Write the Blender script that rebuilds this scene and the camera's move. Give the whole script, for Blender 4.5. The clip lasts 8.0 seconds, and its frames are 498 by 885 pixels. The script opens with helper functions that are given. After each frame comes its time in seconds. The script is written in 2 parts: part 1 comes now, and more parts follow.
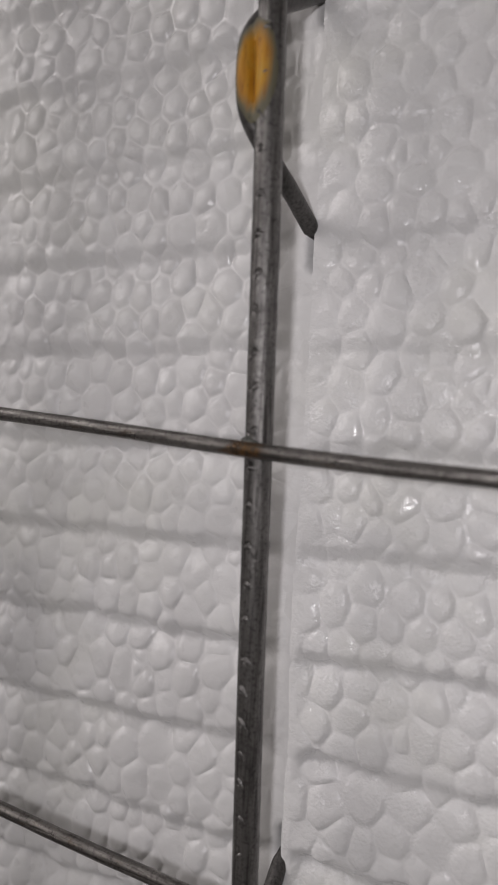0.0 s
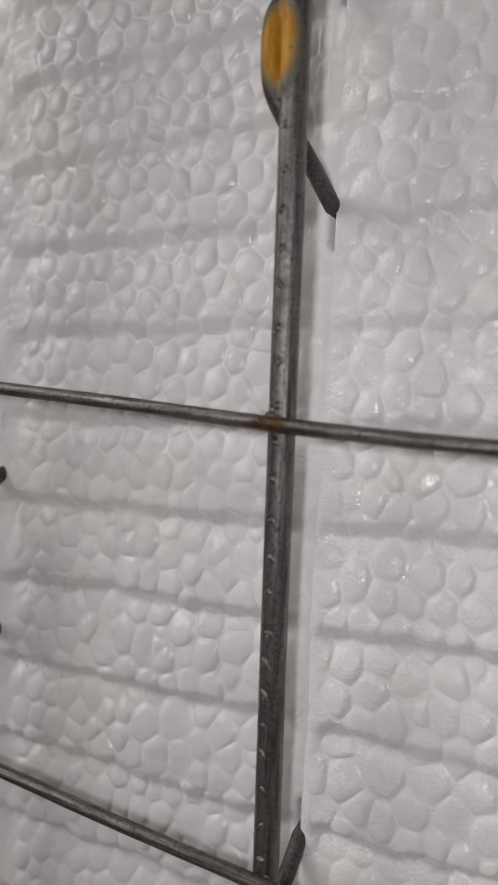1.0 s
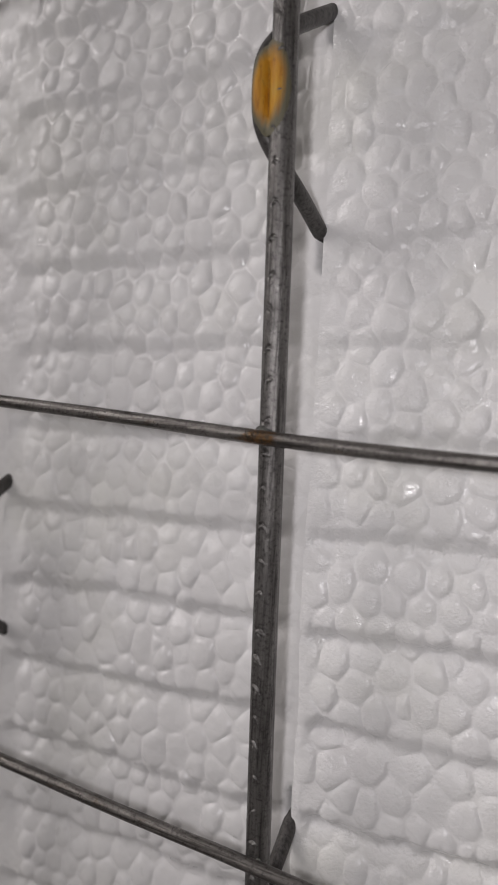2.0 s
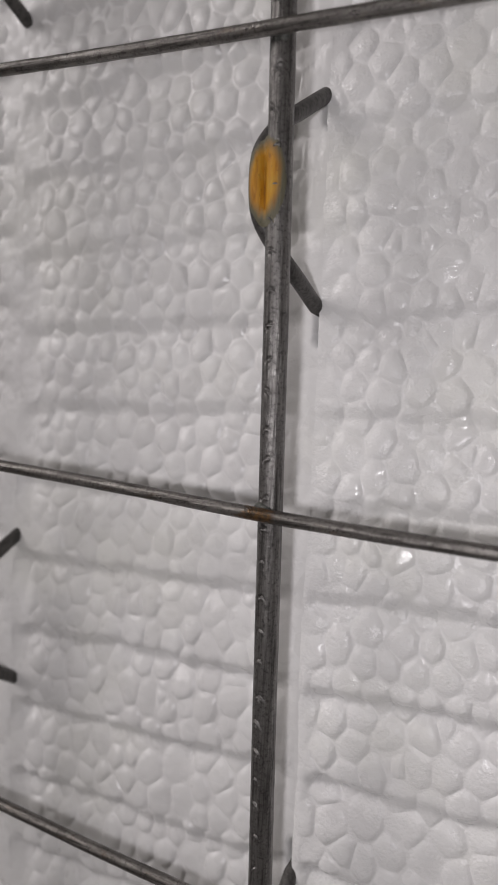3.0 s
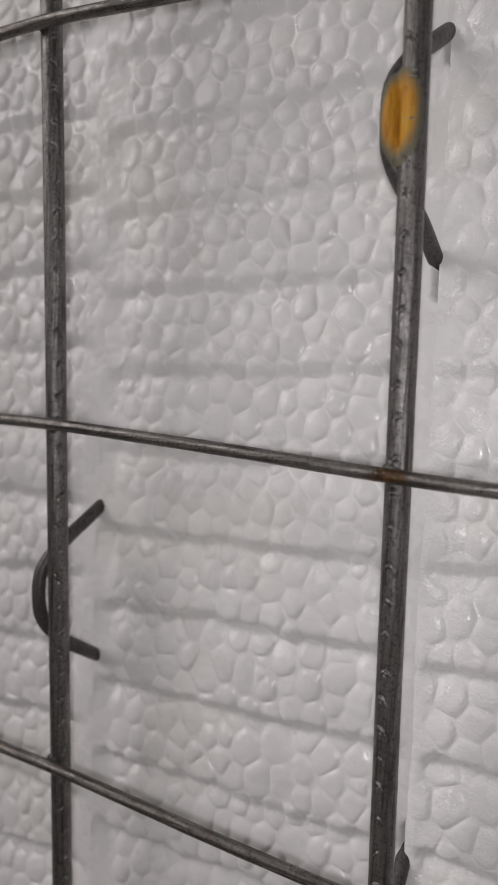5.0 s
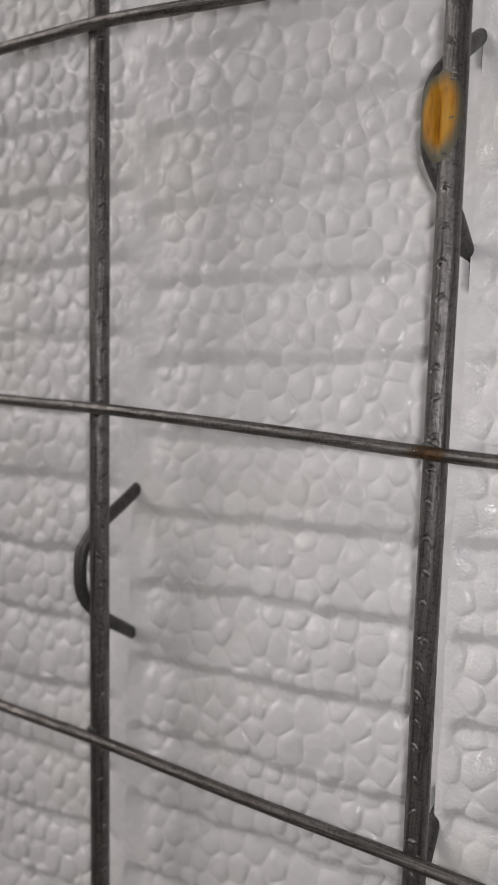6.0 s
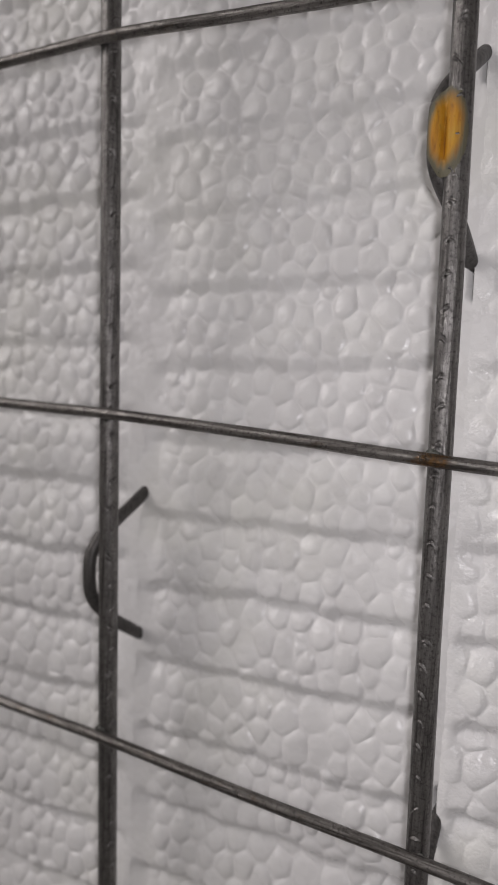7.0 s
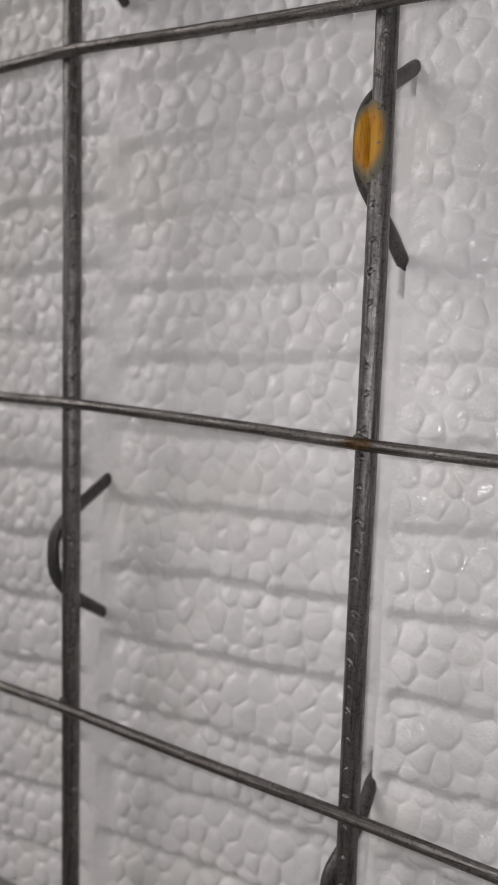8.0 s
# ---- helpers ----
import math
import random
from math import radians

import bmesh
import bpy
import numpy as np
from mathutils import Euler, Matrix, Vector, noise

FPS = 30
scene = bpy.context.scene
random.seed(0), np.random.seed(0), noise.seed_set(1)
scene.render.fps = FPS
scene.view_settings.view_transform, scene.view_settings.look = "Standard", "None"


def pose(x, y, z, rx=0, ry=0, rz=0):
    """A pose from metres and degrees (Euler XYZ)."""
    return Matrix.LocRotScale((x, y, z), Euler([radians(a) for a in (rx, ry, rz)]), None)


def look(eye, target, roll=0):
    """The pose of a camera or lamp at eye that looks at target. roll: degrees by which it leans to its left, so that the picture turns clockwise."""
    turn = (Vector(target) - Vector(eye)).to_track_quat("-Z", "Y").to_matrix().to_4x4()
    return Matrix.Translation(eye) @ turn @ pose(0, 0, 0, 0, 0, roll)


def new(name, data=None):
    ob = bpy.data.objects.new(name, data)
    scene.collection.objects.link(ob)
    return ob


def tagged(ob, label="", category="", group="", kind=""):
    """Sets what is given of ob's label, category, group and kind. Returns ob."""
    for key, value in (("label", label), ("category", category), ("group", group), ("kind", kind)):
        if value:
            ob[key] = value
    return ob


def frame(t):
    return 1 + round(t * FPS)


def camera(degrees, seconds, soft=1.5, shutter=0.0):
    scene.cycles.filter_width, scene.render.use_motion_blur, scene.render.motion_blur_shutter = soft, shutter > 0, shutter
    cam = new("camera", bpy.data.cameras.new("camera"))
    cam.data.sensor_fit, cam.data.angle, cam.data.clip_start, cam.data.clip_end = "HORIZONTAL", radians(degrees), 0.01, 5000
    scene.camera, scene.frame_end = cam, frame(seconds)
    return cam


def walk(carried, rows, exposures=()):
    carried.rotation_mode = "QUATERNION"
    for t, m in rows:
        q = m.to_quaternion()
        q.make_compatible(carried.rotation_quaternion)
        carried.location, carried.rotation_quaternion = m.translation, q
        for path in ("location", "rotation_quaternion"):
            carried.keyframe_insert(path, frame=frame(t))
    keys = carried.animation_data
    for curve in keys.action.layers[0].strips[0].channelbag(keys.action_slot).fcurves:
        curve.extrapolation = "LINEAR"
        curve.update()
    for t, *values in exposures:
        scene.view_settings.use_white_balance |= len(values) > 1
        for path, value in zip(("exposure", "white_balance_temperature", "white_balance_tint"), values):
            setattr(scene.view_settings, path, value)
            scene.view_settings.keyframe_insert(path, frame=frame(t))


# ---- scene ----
# camera and path
CAM = camera(37.48, 8.0, 1.8)
PATH = [
    (0.0, pose(0.03208, 0.00708, 0.14150, -3.660, 26.824, 3.676)),
    (0.5, pose(0.03360, 0.00618, 0.14316, -3.684, 26.616, 3.626)),
    (1.0, pose(0.03120, 0.00496, 0.14306, -3.946, 27.436, 3.803)),
    (1.5, pose(0.03323, 0.00616, 0.14522, -3.623, 27.317, 3.803)),
    (2.8, pose(0.03496, 0.00954, 0.14961, -4.669, 27.345, 3.593)),
    (3.0, pose(0.03541, 0.01615, 0.14982, -4.415, 27.588, 3.296)),
    (3.5, pose(0.03418, 0.01302, 0.14852, -4.702, 27.839, 3.113)),
    (4.0, pose(0.02711, 0.01152, 0.14790, -4.954, 28.558, 3.163)),
    (4.2, pose(0.02641, 0.00946, 0.14894, -4.982, 29.125, 3.317)),
    (5.5, pose(0.02019, 0.01204, 0.15348, -4.992, 28.096, 3.159)),
    (6.0, pose(0.01960, 0.00872, 0.15852, -4.640, 27.914, 3.496)),
    (6.5, pose(0.02245, 0.00940, 0.16044, -4.457, 28.247, 3.622)),
    (7.0, pose(0.01960, 0.00964, 0.16069, -4.494, 27.964, 3.820)),
    (7.5, pose(0.02157, 0.00986, 0.16298, -4.380, 28.437, 4.162)),
    (8.0, pose(0.02998, 0.00873, 0.16338, -4.275, 28.227, 3.920)),
]
walk(CAM, PATH, ((0.0, -0.18), (0.5, -0.07), (1.5, -0.07), (3.5, -0.01), (5.5, -0.03), (7.0, 0.03), (8.0, 0.01)))

# depth of field of a phone held a hand's width away
CAM.data.dof.use_dof, CAM.data.dof.focus_distance, CAM.data.dof.aperture_fstop = True, 0.087, 34.0

# light: the small torch beside the lens and an added side lamp
scene.view_settings.exposure = 0.0
world = bpy.data.worlds.new("world")
scene.world = world
world.use_nodes = True
world.node_tree.nodes["Background"].inputs["Color"].default_value = (0.9, 0.93, 1.0, 1)
world.node_tree.nodes["Background"].inputs["Strength"].default_value = 0.02

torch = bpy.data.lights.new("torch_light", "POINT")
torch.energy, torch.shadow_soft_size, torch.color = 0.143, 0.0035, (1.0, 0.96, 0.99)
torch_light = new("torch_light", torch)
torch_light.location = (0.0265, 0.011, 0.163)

# added soft area lamp, unseen, raking the beads from the upper left
panel = bpy.data.lights.new("window_light", "AREA")
panel.shape, panel.size, panel.size_y, panel.energy, panel.color = "RECTANGLE", 1.2, 1.0, 18.0, (1.0, 0.94, 0.935)
window_light = new("window_light", panel)
window_light.matrix_world = look((-1.5, 1.0, 1.2), (0, 0, 0.06))


# ---------------------------------------------------------------- materials
def material(name, colour, rough, metal=0.0):
    m = bpy.data.materials.new(name)
    m.use_nodes = True
    nt = m.node_tree
    b = nt.nodes["Principled BSDF"]
    b.inputs["Base Color"].default_value = (*colour, 1)
    b.inputs["Roughness"].default_value = rough
    b.inputs["Metallic"].default_value = metal
    return m, nt, b


def coords(nt, scale=(1, 1, 1)):
    tc = nt.nodes.new("ShaderNodeNewGeometry")
    mp = nt.nodes.new("ShaderNodeMapping")
    mp.inputs["Scale"].default_value = scale
    nt.links.new(tc.outputs["Position"], mp.inputs["Vector"])
    return mp.outputs["Vector"]


def noise_node(nt, vec, scale, detail=3.0, rough=0.55):
    n = nt.nodes.new("ShaderNodeTexNoise")
    n.inputs["Scale"].default_value = scale
    n.inputs["Detail"].default_value = detail
    n.inputs["Roughness"].default_value = rough
    nt.links.new(vec, n.inputs["Vector"])
    return n.outputs["Fac"]


def ramp(nt, fac, stops):
    r = nt.nodes.new("ShaderNodeValToRGB")
    els = r.color_ramp.elements
    while len(els) < len(stops):
        els.new(0.5)
    for e, (p, c) in zip(els, stops):
        e.position, e.color = p, (*c, 1) if len(c) == 3 else c
    nt.links.new(fac, r.inputs["Fac"])
    return r.outputs["Color"]


def mix(nt, fac, a, b, mode="MIX"):
    m = nt.nodes.new("ShaderNodeMix")
    m.data_type, m.blend_type = "RGBA", mode
    for sock, v in ((0, fac), (6, a), (7, b)):
        if hasattr(v, "links"):
            nt.links.new(v, m.inputs[sock])
        else:
            m.inputs[sock].default_value = v if sock == 0 else (*v, 1)
    return m.outputs[2]


def bump(nt, b, height, strength, distance):
    n = nt.nodes.new("ShaderNodeBump")
    n.inputs["Strength"].default_value = strength
    n.inputs["Distance"].default_value = distance
    nt.links.new(height, n.inputs["Height"])
    nt.links.new(n.outputs["Normal"], b.inputs["Normal"])


def foam_material(name, grit, low, high, tone):
    m, nt, b = material(name, (0.86, 0.855, 0.85), 0.42)
    v = coords(nt)
    big = noise_node(nt, v, 45, 4)
    mid = noise_node(nt, v, 420, 1)
    fine = noise_node(nt, v, 1700, 4, 0.6)
    grain = noise_node(nt, v, 2500, 2, 0.6)
    col = ramp(nt, big, [(0.3, (0.81, 0.80, 0.80)), (0.5, (0.86, 0.855, 0.85)), (0.66, (0.88, 0.875, 0.845))])
    # each bead its own slight tone
    info = nt.nodes.new("ShaderNodeObjectInfo")
    col = mix(nt, ramp(nt, info.outputs["Random"], [(0.0, (0.0,) * 3), (1.0, (tone,) * 3)]), col, (0.68, 0.67, 0.66))
    nt.links.new(col, b.inputs["Base Color"])
    nt.links.new(ramp(nt, mid, [(0.36, (low,) * 3), (0.64, (high,) * 3)]), b.inputs["Roughness"])
    b.inputs["Specular IOR Level"].default_value = 0.5
    b.inputs["Diffuse Roughness"].default_value = 0.3
    b.inputs["Sheen Weight"].default_value = 0.12
    b.inputs["Sheen Roughness"].default_value = 0.45
    # glassy pinpricks in patches over a faint skin texture
    prick = mix(nt, ramp(nt, noise_node(nt, v, 300, 2), [(0.32, (grit * 0.25,) * 3), (0.60, (grit,) * 3)]), mid, grain)
    h = mix(nt, 0.45, mix(nt, 0.06, mid, fine), prick)
    bump(nt, b, h, 0.7, 0.0005)
    return m


def steel_material(name, dark, light, axis, rough=(0.3, 0.55), rust=0.0, spot=None, metal=0.5, relief=0.6):
    m, nt, b = material(name, light, 0.4, metal)
    stretch = [2600.0, 2600.0, 2600.0]
    stretch[axis] = 110.0
    streak = noise_node(nt, coords(nt, tuple(stretch)), 1.0, 5, 0.65)
    blotch = noise_node(nt, coords(nt), 420, 4, 0.6)
    pits = noise_node(nt, coords(nt), 2600, 3, 0.6)
    col = ramp(nt, streak, [(0.36, tuple(c * 0.7 for c in dark)), (0.48, tuple((c + d) / 2 for c, d in zip(dark, light))), (0.66, light)])
    col = mix(nt, ramp(nt, blotch, [(0.4, (0,) * 3), (0.72, (0.5,) * 3)]), col, dark)
    col = mix(nt, ramp(nt, pits, [(0.50, (0,) * 3), (0.68, (0.7,) * 3)]), col, tuple(c * 0.5 for c in dark))
    if rust:
        fleck = noise_node(nt, coords(nt, (260, 700, 700)), 1.0, 5, 0.65)
        col = mix(nt, ramp(nt, fleck, [(0.58, (0,) * 3), (0.70, (rust,) * 3)]), col, (0.13, 0.075, 0.03))
    if spot:
        # rust round the weld where wire and bar cross
        geo = nt.nodes.new("ShaderNodeNewGeometry")
        far = nt.nodes.new("ShaderNodeVectorMath")
        far.operation = "DISTANCE"
        far.inputs[1].default_value = spot
        nt.links.new(geo.outputs["Position"], far.inputs[0])
        scale = nt.nodes.new("ShaderNodeMath")
        scale.operation = "MULTIPLY_ADD"
        scale.inputs[1].default_value, scale.inputs[2].default_value = 170.0, -0.28
        nt.links.new(far.outputs["Value"], scale.inputs[0])
        ragged = nt.nodes.new("ShaderNodeMath")
        ragged.operation = "MULTIPLY_ADD"
        ragged.inputs[1].default_value = 0.75
        nt.links.new(noise_node(nt, coords(nt, (500, 1500, 1500)), 1.0, 4, 0.6), ragged.inputs[0])
        nt.links.new(scale.outputs[0], ragged.inputs[2])
        brown = ramp(nt, pits, [(0.4, (0.05, 0.03, 0.014)), (0.62, (0.15, 0.075, 0.022))])
        col = mix(nt, ramp(nt, ragged.outputs[0], [(0.30, (0.85,) * 3), (0.5, (0,) * 3)]), col, brown)
    nt.links.new(col, b.inputs["Base Color"])
    nt.links.new(ramp(nt, blotch, [(0.3, (rough[0],) * 3), (0.7, (rough[1],) * 3)]), b.inputs["Roughness"])
    bump(nt, b, mix(nt, 0.3, streak, pits), relief, 0.0003)
    return m


def plain_material(name, colour, rough, scale):
    m, nt, b = material(name, colour, rough)
    n = noise_node(nt, coords(nt), scale, 5)
    lo = tuple(c * 0.85 for c in colour)
    nt.links.new(ramp(nt, n, [(0.3, lo), (0.7, colour)]), b.inputs["Base Color"])
    bump(nt, b, n, 0.2, 0.002)
    return m


def orange_material():
    m, nt, b = material("orange_weld_tint", (0.6, 0.25, 0.02), 0.6)
    streak = noise_node(nt, coords(nt, (1500, 160, 1500)), 1.0, 4, 0.65)
    patch = noise_node(nt, coords(nt), 420, 4)
    col = ramp(nt, streak, [(0.30, (0.26, 0.105, 0.008)), (0.45, (0.44, 0.19, 0.006)), (0.68, (0.54, 0.27, 0.012))])
    col = mix(nt, ramp(nt, patch, [(0.5, (0,) * 3), (0.75, (0.5,) * 3)]), col, (0.45, 0.30, 0.05))
    # the tint fades to grey scale towards the rim of the coat
    tc = nt.nodes.new("ShaderNodeTexCoord")
    flat = nt.nodes.new("ShaderNodeMapping")
    flat.inputs["Location"].default_value = (-0.765, -0.785, 0)
    flat.inputs["Scale"].default_value = (1.55, 1.50, 0)
    nt.links.new(tc.outputs["Generated"], flat.inputs["Vector"])
    ln = nt.nodes.new("ShaderNodeVectorMath")
    ln.operation = "LENGTH"
    nt.links.new(flat.outputs["Vector"], ln.inputs[0])
    add = nt.nodes.new("ShaderNodeMath")
    add.operation = "MULTIPLY_ADD"
    add.inputs[1].default_value = 0.36
    nt.links.new(streak, add.inputs[0])
    nt.links.new(ln.outputs["Value"], add.inputs[2])
    edge = ramp(nt, add.outputs[0], [(0.62, (0,) * 3), (0.84, (1,) * 3)])
    col = mix(nt, edge, col, (0.13, 0.12, 0.078))
    speck = noise_node(nt, coords(nt, (1.6, 0.7, 1.6)), 1500, 3, 0.6)
    col = mix(nt, ramp(nt, speck, [(0.62, (0,) * 3), (0.72, (0.8,) * 3)]), col, (0.03, 0.022, 0.012))
    nt.links.new(col, b.inputs["Base Color"])
    bump(nt, b, streak, 0.5, 0.0004)
    return m


FOAM = foam_material("smooth_white_foam", 0.30, 0.26, 0.54, 0.42)
# coarser grit; its paler bead tones also paint in brighter light on the right
GRITTY_LIT_FOAM = foam_material("gritty_lit_white_foam", 1.0, 0.15, 0.42, 0.12)
STEEL_BAR = steel_material("drawn_steel", (0.115, 0.109, 0.105), (0.28, 0.27, 0.26), 1, (0.35, 0.50), metal=0.85)
STEEL_WIRE = steel_material("dull_steel_wire", (0.08, 0.073, 0.067), (0.27, 0.255, 0.24), 0, (0.26, 0.44), 0.28, (-0.0005, -0.0004, 0.0776), 0.7)
STEEL_TRUSS = steel_material("dark_steel_truss", (0.075, 0.071, 0.068), (0.125, 0.118, 0.113), 1, (0.4, 0.6), relief=0.12)
SCALE_GREY = steel_material("grey_weld_scale", (0.05, 0.052, 0.05), (0.13, 0.13, 0.115), 1, (0.4, 0.6))
ORANGE = orange_material()
FLOOR_M = plain_material("grey_concrete", (0.36, 0.35, 0.34), 0.7, 9)
WALL_M = plain_material("white_wall_paint", (0.80, 0.79, 0.77), 0.7, 4)

# ---------------------------------------------------------------- helpers
MM = 0.001
FACE = 75.0


def P(x, d, z):
    """A place on the panel, in millimetres: across, depth below the bars' axes, along the bars."""
    return Vector((x * MM, z * MM, (FACE - d) * MM))


def part(name, bm, mat, parent=None, label="", smooth=True):
    me = bpy.data.meshes.new(name)
    bm.to_mesh(me)
    bm.free()
    me.materials.append(mat)
    if smooth:
        me.polygons.foreach_set("use_smooth", [True] * len(me.polygons))
    ob = new(name, me)
    ob.parent = parent
    return tagged(ob, label)


def tube(points, radius, seg=20, radial=None, cap=True):
    """A bmesh tube along points; radius is a number or a function of the station; radial(i, angle) adds to it."""
    bm = bmesh.new()
    pts = [Vector(p) for p in points]
    n = len(pts)
    tang = [(pts[min(i + 1, n - 1)] - pts[max(i - 1, 0)]).normalized() for i in range(n)]
    side = tang[0].orthogonal().normalized()
    ref = Vector((0, 0, 1))
    if abs(tang[0].dot(ref)) < 0.9:
        side = (ref - tang[0] * ref.dot(tang[0])).normalized()
    rings = []
    for i in range(n):
        side = (side - tang[i] * side.dot(tang[i])).normalized()
        other = tang[i].cross(side)
        ring = []
        for k in range(seg):
            a = 2 * math.pi * k / seg
            r = radius(i) if callable(radius) else radius
            if radial:
                r += radial(i, a)
            ring.append(bm.verts.new(pts[i] + (side * math.cos(a) + other * math.sin(a)) * r))
        rings.append(ring)
    for i in range(n - 1):
        for k in range(seg):
            bm.faces.new((rings[i][k], rings[i][(k + 1) % seg], rings[i + 1][(k + 1) % seg], rings[i + 1][k]))
    if cap:
        bm.faces.new(rings[0][::-1])
        bm.faces.new(rings[-1])
    bmesh.ops.recalc_face_normals(bm, faces=bm.faces)
    return bm


def box(x0, y0, z0, x1, y1, z1):
    bm = bmesh.new()
    bmesh.ops.create_cube(bm, size=1.0)
    bmesh.ops.scale(bm, vec=(x1 - x0, y1 - y0, z1 - z0), verts=bm.verts)
    bmesh.ops.translate(bm, vec=((x0 + x1) / 2, (y0 + y1) / 2, (z0 + z1) / 2), verts=bm.verts)
    return bm


# ---------------------------------------------------------------- the room
def room():
    w, h, th = 2.2, 2.5, 0.12
    tagged(part("floor", box(-w, -w, -th, w, w, 0), FLOOR_M, None, "grey concrete floor under the foam panel", False), "", "floor", "", "structure")
    for name, b in (
        ("wall_north", (-w, w, 0, w, w + th, h)),
        ("wall_south", (-w, -w - th, 0, w, -w, h)),
        ("wall_east", (w, -w - th, 0, w + th, w + th, h)),
        ("wall_west", (-w - th, -w - th, 0, -w, w + th, h)),
    ):
        tagged(part(name, box(*b), WALL_M, None, "plain white painted room wall", False), "", "wall", "", "structure")
    tagged(part("ceiling", box(-w - th, -w - th, h, w + th, w + th, h + th), WALL_M, None, "plain white painted ceiling", False), "", "ceiling", "", "structure")


room()

# ---------------------------------------------------------------- the wire mesh
R_BAR, R_WIRE, R_TRUSS = 1.42, 0.80, 0.98
Z_LOW, Z_HIGH = -92.0, 96.0
X_LEFT, X_RIGHT = -104.0, 52.0
BARS = ((-0.05, 0.0, -0.030), (-48.65, 0.0, -0.0417))  # across, depth, lean
WIRES = (  # places along the bars, at eight places across
    ((-104, 50.6), (-66, 52.1), (-49, 53.0), (-30, 52.4), (-12, 52.0), (2, 51.8), (20, 51.6), (52, 51.0)),
    ((-104, 1.5), (-62, 1.0), (-47, 1.1), (-20, 0.4), (0, -0.4), (14, -0.6), (24, -0.55), (52, -0.7)),
    ((-104, -46.9), (-62, -47.7), (-45, -47.6), (-20, -48.4), (2, -48.7), (20, -49.4), (36, -49.9), (52, -50.4)),
)


def bar_x(bar, z):
    return BARS[bar][0] + BARS[bar][2] * z


def bar_depth(bar, z):
    return BARS[bar][1]


def vertical_bar(bar, notch_angle, pitch, seed, parent):
    rnd = random.Random(seed)
    step = 0.105
    n = int((Z_HIGH - Z_LOW) / step)
    zs = [Z_LOW + step * i for i in range(n + 1)]
    notches, z = [], Z_LOW + 3
    while z < Z_HIGH:
        notches.append((z, notch_angle + rnd.uniform(-0.2, 0.15), rnd.choice((0.6, 0.8, 1.0, 1.0, 1.2)), rnd.uniform(0.3, 2.8), rnd.uniform(-1.4, 1.2), rnd.uniform(0.3, 0.52)))
        z += pitch * rnd.uniform(0.8, 1.2)
    near = [[q for q in notches if abs(q[0] - z) < 1.2] for z in zs]

    def radial(i, a):
        r = 0.0
        for nz, na, size, bend, skew, wide in near[i]:
            u = (math.remainder(a - na, 2 * math.pi)) * R_BAR
            v = zs[i] - nz
            # a crescent pressed into the wire, with a raised lip below it
            arc = v + bend * u * u + skew * u
            r -= 0.27 * size * math.exp(-(((arc - 0.10) / 0.12) ** 2) - (u / wide) ** 2)
            r += 0.24 * size * math.exp(-(((arc + 0.20) / 0.14) ** 2) - (u / wide) ** 2)
            r -= 0.16 * size * math.exp(-(((v + 0.45 + 0.4 * u) / 0.22) ** 2) - ((u + bend * 0.2) / 0.16) ** 2)
        return (r + 0.02 * noise.noise(Vector((a * 3, zs[i] * 0.2, bar * 9))) + 0.022 * noise.noise(Vector((a * 9, zs[i] * 0.9, bar * 4)))) * MM

    pts = [P(bar_x(bar, z) + 0.10 * noise.noise(Vector((z * 0.02, bar * 5, 0))), bar_depth(bar, z), z) for z in zs]
    return part("vertical_bar", tube(pts, R_BAR * MM, 72, radial), STEEL_BAR, parent, "thick drawn steel bar with pressed notches")


def wire_z(k, x):
    near = [float(np.interp(x + o, *zip(*WIRES[k]))) for o in (-5, -2.5, 0, 2.5, 5)]
    return sum(near) / 5


def wire_depth(k, x):
    return -(R_BAR + R_WIRE) + 0.12


def cross_wire(k, seed, parent):
    xs = [X_LEFT + 0.8 * i for i in range(int((X_RIGHT - X_LEFT) / 0.8) + 1)]
    pts = []
    for x in xs:
        w = noise.noise(Vector((x * 0.018, seed * 7.3, 2)))
        pts.append(P(x, wire_depth(k, x) + 0.06 * w, wire_z(k, x) + 0.05 * w))

    def radial(i, a):
        return 0.035 * MM * noise.noise(Vector((xs[i] * 0.25, a * 2, seed)))

    return part("cross_wire", tube(pts, R_WIRE * MM, 24, radial), STEEL_WIRE, parent, "thin dull steel cross wire with rust specks")


def truss(bar, apex, beside, inside, upper, lower, parent):
    """A tie wire: out of the foam to a rounded bend beside the bar and back into the foam."""
    pts = []
    for i in range(67):
        h = -16.5 + 0.5 * i
        k = abs(h) / 8.4
        d = -0.6 + (4.8 * k**2.5 if k < 1 else 4.8 + (upper if h > 0 else lower) * (abs(h) - 8.4))
        s = min(1.0, max(0.0, (abs(h) - 2.5) / 7.5))
        s = s * s * (3 - 2 * s)
        pts.append(P(bar_x(bar, apex + h) + beside * (1 - s) + inside * s, d, apex + h))
    for _ in range(2):
        pts = [pts[0]] + [(pts[i - 1] + pts[i] * 2 + pts[i + 1]) / 4 for i in range(1, len(pts) - 1)] + [pts[-1]]

    def radial(i, a):
        return 0.04 * MM * noise.noise(Vector((i * 0.12, a * 1.2, apex)))

    part("truss_wire", tube(pts, R_TRUSS * MM, 24, radial), STEEL_TRUSS, parent, "bent dark steel diagonal tie wire")


cage = new("wire_mesh")
cage.location = P(0, 0, 0)
tagged(cage, "welded grey steel wire mesh with diagonal tie wires over foam", "wire mesh")


def under_cage(ob):
    ob.matrix_parent_inverse = Matrix.Translation(P(0, 0, 0)).inverted()
    return ob


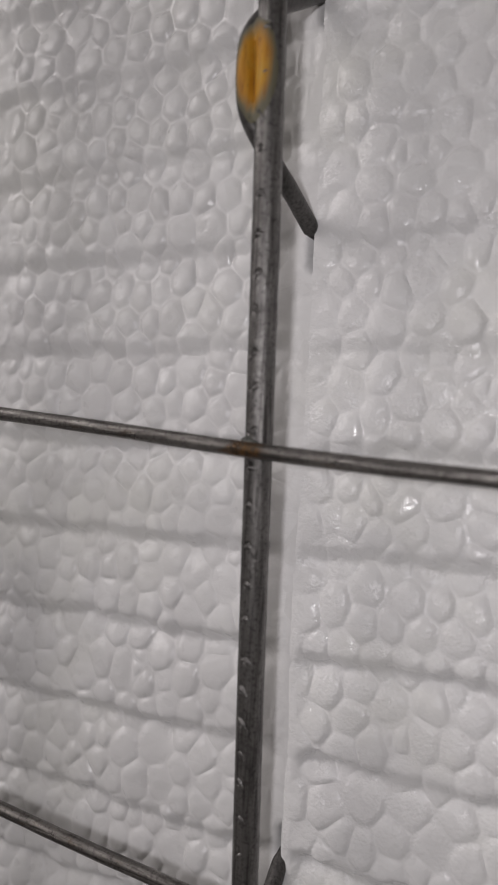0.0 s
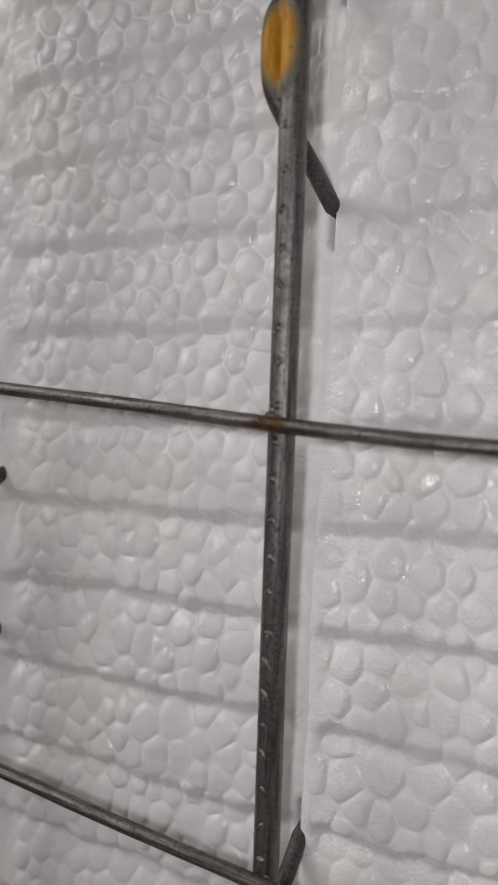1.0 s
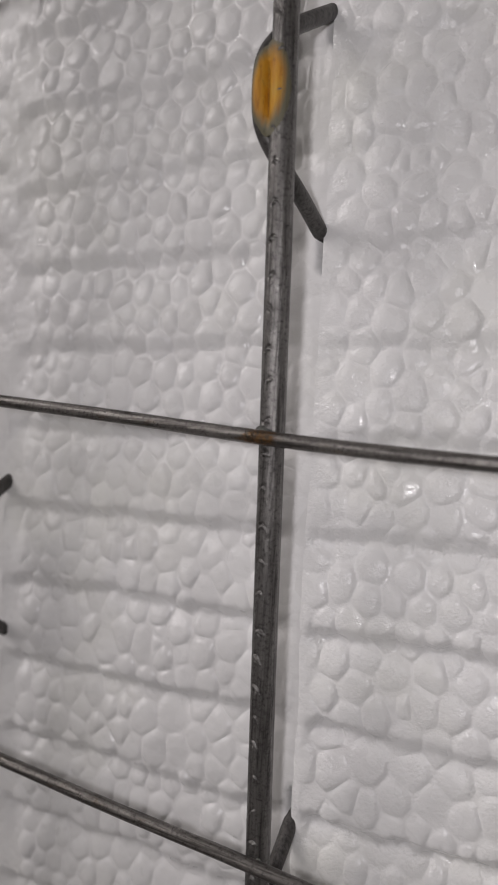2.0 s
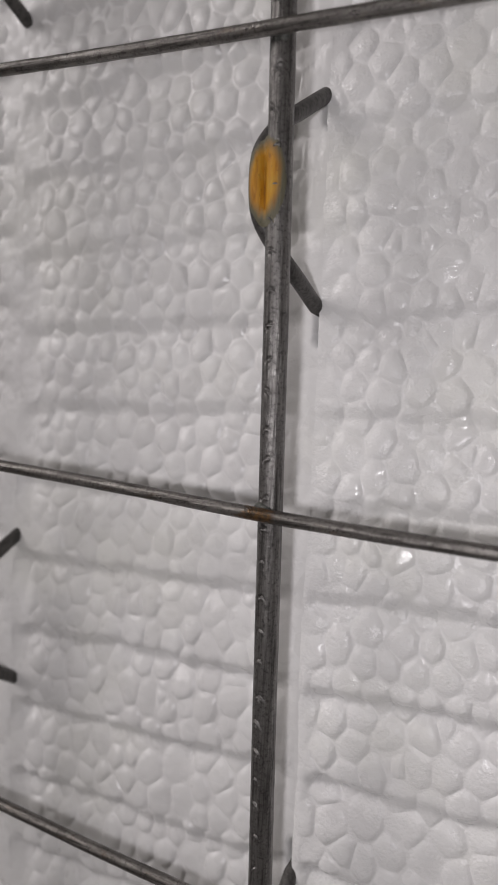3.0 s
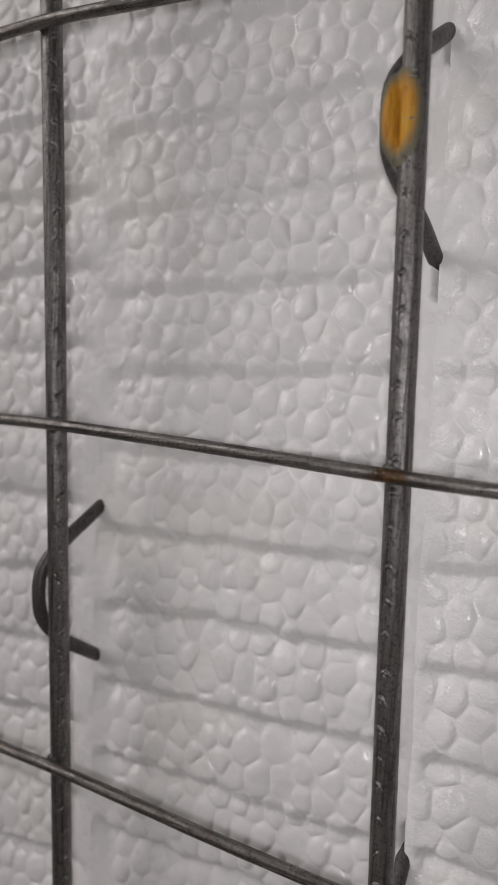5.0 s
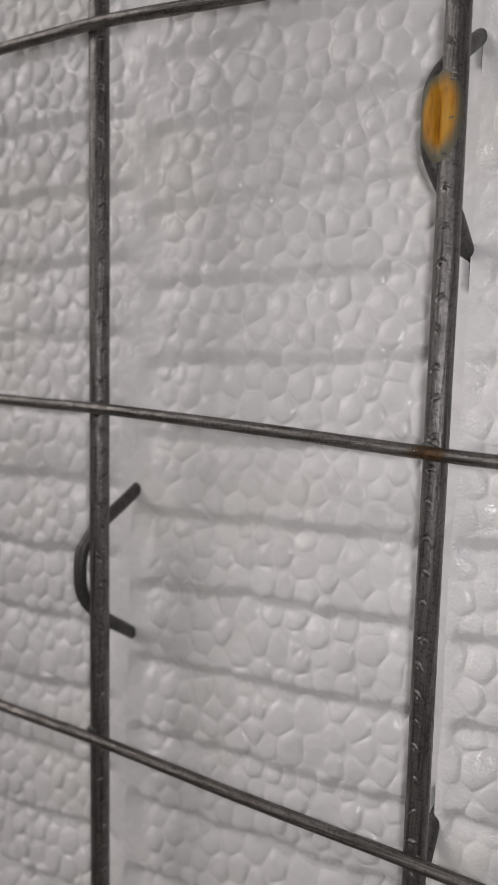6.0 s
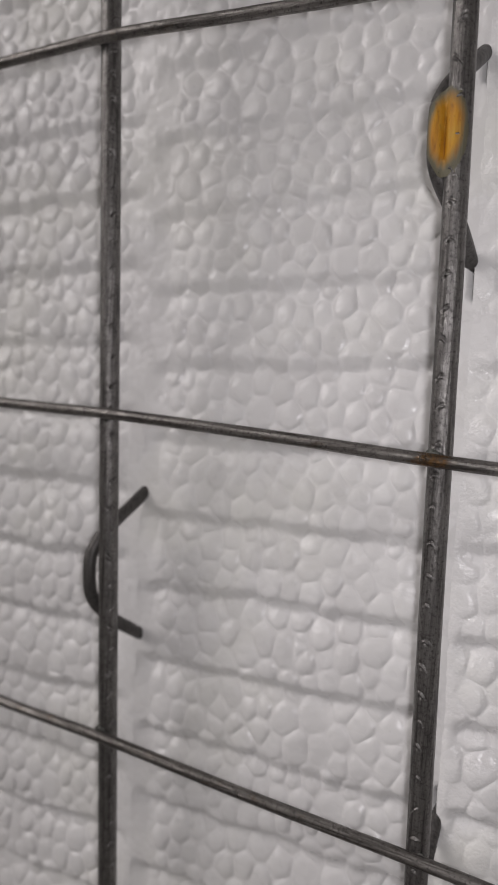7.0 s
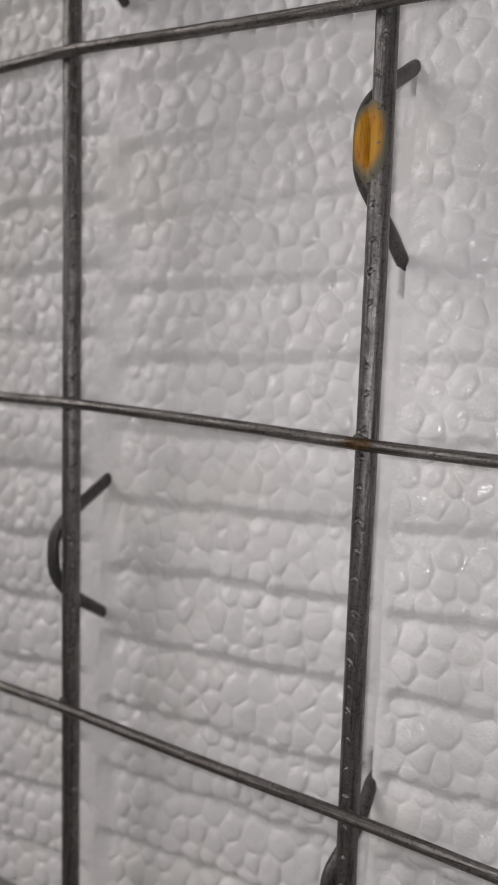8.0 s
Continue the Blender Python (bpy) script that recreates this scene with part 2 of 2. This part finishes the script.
vertical_bar(0, -0.14, 3.7, 3, cage)
vertical_bar(1, 1.05, 3.7, 8, cage)
for k in range(3):
    cross_wire(k, k + 1, cage)
truss(0, 36.4, -2.4, -0.5, 1.75, 2.2, cage)
truss(0, -62.6, -2.4, -0.1, 1.3, 1.9, cage)
truss(1, -23.8, -3.2, -1.1, 2.0, 1.6, cage)
truss(1, 80.5, -3.2, -1.1, 2.0, 2.0, cage)


def weld_skin(bar, apex, z, half_x, half_z, beside):
    """A thin coat of weld scale over the bend of the tie wire and the bar beside it."""
    bm = bmesh.new()
    rings, seg, rows = 30, 72, []
    for i in range(rings + 1):
        r = i / rings
        row = []
        for k in range(seg if i else 1):
            a = 2 * math.pi * k / seg
            wob = 1 + 0.07 * noise.noise(Vector((math.cos(a) * 1.3, math.sin(a) * 1.3, z)))
            u, v = half_x * r * math.cos(a) * wob, half_z * r * math.sin(a) * wob
            zz = z + v
            h = abs(zz - apex)
            wire_d = -0.6 + 4.8 * (h / 8.4) ** 2.5
            slope = 1.43 * (h / 8.4) ** 1.5
            s = min(1.0, max(0.0, (h - 2.5) / 7.5))
            s = s * s * (3 - 2 * s)
            x = min(bar_x(bar, zz) + beside * 0.38 + u, bar_x(bar, zz) + 1.32)
            tops = []
            for cx, cd, cr in ((bar_x(bar, zz), 0.0, R_BAR), (bar_x(bar, zz) + beside * (1 - s), wire_d, R_TRUSS)):
                q = cr * cr - (x - cx) ** 2
                rear = math.sqrt(1 + slope * slope) if cd else 1.0
                tops.append(-cd + rear * math.sqrt(q) if q > 0 else -cd - 2.5 * math.sqrt(-q))
            hi, lo = max(tops), min(tops)
            top = hi + 0.55 * math.exp(-(hi - lo) / 0.9)  # weld metal fills part of the cleft
            top -= 0.30 * math.exp(-(((hi - lo) / 0.18) ** 2)) * math.exp(-(((v - 0.4) / (half_z * 0.5)) ** 4))
            row.append(bm.verts.new(P(x, -(top + 0.10 - 0.16 * r**6), zz)))
        rows.append(row)
    for k in range(seg):
        bm.faces.new((rows[0][0], rows[1][k], rows[1][(k + 1) % seg]))
    for i in range(1, rings):
        for k in range(seg):
            bm.faces.new((rows[i][k], rows[i + 1][k], rows[i + 1][(k + 1) % seg], rows[i][(k + 1) % seg]))
    bmesh.ops.recalc_face_normals(bm, faces=bm.faces)
    return part("weld_skin", bm, ORANGE, cage, "orange and yellow heat tint fading to grey scale")


weld_skin(0, 36.4, 36.3, 2.8, 4.8, -2.4)


def weld_nugget(bar, k, side, seed):
    """A small squeezed-out bead of metal in the corner where wire and bar cross."""
    bm = bmesh.new()
    bmesh.ops.create_icosphere(bm, subdivisions=3, radius=1.0)
    x = bar_x(bar, wire_z(k, BARS[bar][0]))
    for v in bm.verts:
        n = 1 + 0.25 * noise.noise(v.co * 1.4 + Vector((seed, 0, 0)))
        a, b, c = v.co * n
        v.co = P(x + side * 0.45 + 1.05 * a, -R_BAR * 0.86 - 0.42 * c, wire_z(k, x) - side * 0.35 + 1.0 * b)
    bmesh.ops.recalc_face_normals(bm, faces=bm.faces)
    return part("weld_nugget", bm, SCALE_GREY, cage, "small dull grey spot weld")


for n, (bar, k) in enumerate(((0, 0), (0, 1), (0, 2), (1, 0), (1, 1), (1, 2))):
    weld_nugget(bar, k, -1 if n % 2 else 1, n * 3.7)
for ob in cage.children:
    under_cage(ob)

# ---------------------------------------------------------------- foam core, bead by bead
SPLIT = (70.0, 0.1, -50.3, -125.0)  # seams between the foam strips


def seam_x(k, z):
    lean = BARS[0][2] if k < 2 else BARS[1][2]
    return SPLIT[k] + lean * z + 0.32 * noise.noise(Vector((z * 0.11, k * 3.7, 2))) + 0.1 * noise.noise(Vector((z * 0.45, k, 8)))


COURSE = 11.8
SLITS = ((48.3, 1.7), (21.4, 2.2), (-47.5, 2.0))  # cuts beside the tie wires: place along the seam, half length


def lip_z(x, k, strip):
    """Where course k of a strip begins: its upper lip, scalloped by the beads."""
    start = (-1.0 if strip < 2 else 3.0) + 0.05 * (x + 20)
    wave = 0.9 * noise.noise(Vector((x * 0.05, k * 2.3, 3 + strip * 5))) + 0.75 * noise.noise(Vector((x * 0.33, k * 5.1, strip)))
    return start - k * COURSE + wave


def foam_depth(x, z, strip):
    """Depth of the foam's face below the bars' axes, in millimetres, and how much the beads stand out there."""
    d = 11.0 + 0.075 * min(20.0, max(-24.0, z)) + 0.025 * (max(0.0, z - 20.0) + min(0.0, z + 24.0))
    # the face is cut in shallow courses, each lip standing proud of the one below
    right, left = seam_x(strip, z) - x, x - seam_x(strip + 1, z)
    # the lips die out towards the smooth glued seams
    calm = min(1.0, max(0.0, (right - 0.5) / 4.5)) * min(1.0, max(0.0, left / 3.0))
    k = math.floor((lip_z(x, 0, strip) - z) / COURSE)
    for course in (k - 1, k, k + 1):
        s = lip_z(x, course, strip) - z
        if 0 <= s < COURSE + 3:
            fall = (1.8 if course >= 0 else 1.0) * (1.0 + 0.5 * noise.noise(Vector((x * 0.1, course * 3.1, 7 + strip))))
            d += calm * fall * min(1.0, s / 1.9) * math.exp(-max(0.0, s - 1.9) / 3.3)
    d += 0.30 * noise.noise(Vector((x * 0.07, z * 0.07, 11)))
    edge = noise.noise(Vector((x * 0.1, z * 0.28, 5))) * 1.0
    keep = 1.0
    deep = 0.08 + 0.6 * min(1.0, max(0.0, -z / 40))
    if right < 7:
        sink = deep if strip == 1 else 0.1
        q = max(0.0, 1 - right / (4.5 + edge))
        d += sink * q**1.5
        # drawn-out fibres along the glued edge
        d += 0.10 * min(1.0, (7 - right) / 2, max(0.0, right) / 1.5) * noise.noise(Vector((x * 2.2, z * 0.12, 31)))
        keep = min(keep, max(0.05, min(1.0, (right - 3.4 - edge) / 2.0)))
        if strip == 1 and right < 1.0:
            for at, half in SLITS:
                d += 2.4 * (1 - right) * math.exp(-(((z - at) / half) ** 4))
    if left < 8:
        sink = deep if strip == 0 else 0.1
        q = max(0.0, 1 - left / ((2.8 if strip else 1.1) + 0.5 * edge))
        d += sink * q**1.5
        bare = 3.0 + 1.3 * edge if strip else 0.3 + 1.5 * abs(edge)
        keep = min(keep, max(0.06, min(1.0, (left - bare) / 2.0)))
    return d, keep


def clip_poly(poly, px, py, nx, ny):
    """The part of a convex outline on the near side of a line."""
    out = []
    for i, (ax, ay) in enumerate(poly):
        bx, by = poly[(i + 1) % len(poly)]
        da, db = (ax - px) * nx + (ay - py) * ny, (bx - px) * nx + (by - py) * ny
        if da <= 0:
            out.append((ax, ay))
        if da * db < 0:
            t = da / (da - db)
            out.append((ax + (bx - ax) * t, ay + (by - ay) * t))
    return out


def cell(pts, arr, size, i, near=21):
    """The outline of the bead round seed i: all that lies nearer to it than to its neighbours, large beads crowding small ones."""
    cx, cz = pts[i]
    gap = arr - arr[i]
    poly = [(cx - 9, cz - 9), (cx + 9, cz - 9), (cx + 9, cz + 9), (cx - 9, cz + 9)]
    for j in np.argpartition((gap**2).sum(1), near)[: near + 1]:
        if j != i:
            nx, nz = gap[j]
            share = 0.5 + (size[i] - size[j]) / (2 * (nx * nx + nz * nz) + 1e-6)
            poly = clip_poly(poly, cx + nx * share, cz + nz * share, nx, nz) if len(poly) > 2 else poly
    return poly


STRETCH = 1.17  # the beads are a little longer along the bars than across


def seeds_for(x0, x1, seed, size):
    rnd = random.Random(seed)
    pts, grow, row = [], [], 0
    z = (Z_LOW - 6) / STRETCH
    while z < (Z_HIGH + 6) / STRETCH:
        x = x0 - 6 + (row % 2) * size / 2
        while x < x1 + 6:
            if rnd.random() > 0.07:
                pts.append((x + rnd.uniform(-0.45, 0.45) * size, z + rnd.uniform(-0.45, 0.45) * size))
                grow.append(rnd.uniform(0.0, 2.6))
            x += size
        z += size * 0.95
        row += 1
    # even out the spacing; a few small beads sit in the corners between large ones
    for turn in range(5):
        arr = np.array(pts)
        if turn == 2:
            for i in range(0, len(pts), 15):
                corners = cell(pts, arr, grow, i, 14)
                if len(corners) > 2:
                    pts.append(rnd.choice(corners))
                    grow.append(1.0)
            arr = np.array(pts)
        moved = []
        for i, p in enumerate(pts):
            poly = cell(pts, arr, grow, i, 14)
            if len(poly) < 3:
                moved.append(p)
                continue
            c = (sum(q[0] for q in poly) / len(poly), sum(q[1] for q in poly) / len(poly))
            near = math.hypot(c[0] - p[0], c[1] - p[1]) < 4
            pull = 0.6 if turn < 2 else 0.45
            moved.append((p[0] * (1 - pull) + c[0] * pull, p[1] * (1 - pull) + c[1] * pull) if near else p)
        pts = moved
    return pts, grow


RINGS = (1.0, 0.95, 0.89, 0.80, 0.67, 0.48, 0.24)


def bead_mesh(poly, cx, cz, strip, rnd):
    """Rings of a domed many-sided bead: its verts in millimetres and its faces."""
    rim = []
    for i, (ax, az) in enumerate(poly):
        bx, bz = poly[(i + 1) % len(poly)]
        n = max(1, int(math.hypot(bx - ax, bz - az) / 0.6))
        rim += [(ax + (bx - ax) * j / n, az + (bz - az) * j / n) for j in range(n)]
    rise = rnd.uniform(0.38, 0.56) if strip == 0 else rnd.uniform(0.36, 0.60)
    flash = 0.02
    tx, tz = rnd.gauss(0, 0.06), rnd.gauss(0, 0.06)
    off = rnd.gauss(0, 0.09)
    sides = []
    for i, (ax, az) in enumerate(poly):
        bx, bz = poly[(i + 1) % len(poly)]
        length = math.hypot(bx - ax, bz - az)
        if length > 0.05:
            sides.append((ax, az, (bz - az) / length, -(bx - ax) / length))
    verts, faces, n = [], [], len(rim)
    for r in (*RINGS, 0.0):
        for x, z in rim if r else ((cx, cz),):
            x, z = cx + (x - cx) * r, cz + (z - cz) * r
            d, keep = foam_depth(x, z, strip)
            # how far inside the outline, rounded off where two sides meet
            t = -0.46 * math.log(sum(math.exp(-abs((x - ax) * nx + (z - az) * nz) / 0.46) for ax, az, nx, nz in sides) + 1e-9)
            t = max(0.0, t) if r < 1 else 0.0
            full = 0.55 * (1 - math.exp(-t / 0.22)) + 0.45 * (1 - math.exp(-t / 0.8))
            d -= keep * (rise * full + full * (off + tx * (x - cx) + tz * (z - cz)))
            # a thin ridge of melt where two beads fuse
            d -= keep * flash * math.exp(-((t / 0.11) ** 2))
            verts.append((x, d, z))
    for k in range(len(RINGS) - 1):
        a, b = k * n, (k + 1) * n
        for i in range(n):
            j = (i + 1) % n
            faces.append((a + i, a + j, b + j, b + i))
    a, c = (len(RINGS) - 1) * n, len(RINGS) * n
    faces += [(a + i, a + (i + 1) % n, c) for i in range(n)]
    return verts, faces


def foam_strip(strip, seed, label, centre):
    x1, x0 = SPLIT[strip], SPLIT[strip + 1]
    root = new("foam_strip")
    root.location = P((x0 + x1) / 2, FACE, 0)
    tagged(root, label, "foam", "foam strips of the core")
    home = root.location.copy()
    # the solid mass behind the beads
    bm = bmesh.new()
    nz = 60
    zs = [Z_LOW + (Z_HIGH - Z_LOW) * i / nz for i in range(nz + 1)]
    rows = []
    for z in zs:
        l, r = seam_x(strip + 1, z) + 0.1, seam_x(strip, z) - 0.1
        if strip == 0:
            r = 60.0
        if strip == 2:
            l = -112.0
        rows.append([bm.verts.new(P(x, d, z) - home) for x, d in ((l, FACE), (l, 15.2 + 0.075 * z), (r, 15.2 + 0.075 * z), (r, FACE))])
    for a, b in zip(rows, rows[1:]):
        for i in range(4):
            bm.faces.new((a[i], a[(i + 1) % 4], b[(i + 1) % 4], b[i]))
    bm.faces.new(rows[0])
    bm.faces.new(rows[-1][::-1])
    bmesh.ops.recalc_face_normals(bm, faces=bm.faces)
    part("foam_body", bm, FOAM, root, "solid white foam core", False)

    rnd = random.Random(seed)
    pts, grow = seeds_for(max(x0, -112), min(x1, 60), seed, 3.35)
    arr = np.array(pts)
    beads = []
    for i, (cx, cz) in enumerate(pts):
        poly = [(x, z * STRETCH) for x, z in cell(pts, arr, grow, i)]
        cz *= STRETCH
        # the strip's own edges
        for k, sign in ((strip, 1), (strip + 1, -1)):
            sx = seam_x(k, cz) + 0.18 * sign if 0 < k < 3 else (60.0 if k == 0 else -112.0)
            lean = (BARS[0][2] if k == 1 else BARS[1][2]) if 0 < k < 3 else 0.0
            poly = clip_poly(poly, sx, cz, sign, -sign * lean) if len(poly) > 2 else poly
        for zc, sign in ((Z_HIGH, 1), (Z_LOW, -1)):
            poly = clip_poly(poly, cx, zc, 0, sign) if len(poly) > 2 else poly
        area = sum(a[0] * b[1] - b[0] * a[1] for a, b in zip(poly, poly[1:] + poly[:1])) / 2 if len(poly) > 2 else 0.0
        if area < 0.02:
            continue
        mx, mz = sum(p[0] for p in poly) / len(poly), sum(p[1] for p in poly) / len(poly)
        beads.append((math.hypot((mx - centre[0]) * 1.4, mz - centre[1]), mx, mz, *bead_mesh(poly, mx, mz, strip, rnd)))
    # the beads that the camera passes nearest are pieces of their own, the others stay joined
    beads.sort(key=lambda q: q[0])
    rest_v, rest_f = [], []
    for i, (_, mx, mz, verts, faces) in enumerate(beads):
        if i < 295:
            o = P(mx, 11, mz)
            me = bpy.data.meshes.new("bead")
            me.from_pydata([P(*v) - o for v in verts], [], [f[::-1] for f in faces])
            me.polygons.foreach_set("use_smooth", [True] * len(me.polygons))
            me.materials.append(GRITTY_LIT_FOAM if strip == 0 else FOAM)
            ob = new("bead", me)
            ob.parent, ob.location = root, o - home
        else:
            base = len(rest_v)
            rest_v += [P(*v) - home for v in verts]
            rest_f += [tuple(base + q for q in f[::-1]) for f in faces]
    me = bpy.data.meshes.new("bead_surface")
    me.from_pydata(rest_v, [], rest_f)
    me.polygons.foreach_set("use_smooth", [True] * len(me.polygons))
    me.materials.append(GRITTY_LIT_FOAM if strip == 0 else FOAM)
    ob = new("bead_surface", me)
    ob.parent = root
    tagged(ob, "fused white foam beads", "", "", "stuff")


foam_strip(0, 21, "white expanded foam strip with coarse fused beads", (8.0, 2.0))
foam_strip(1, 22, "white expanded foam strip with fused beads and shallow ledges", (-24.0, 0.0))
foam_strip(2, 23, "white expanded foam strip beyond the bar with the bare tie wire", (-58.0, 0.0))
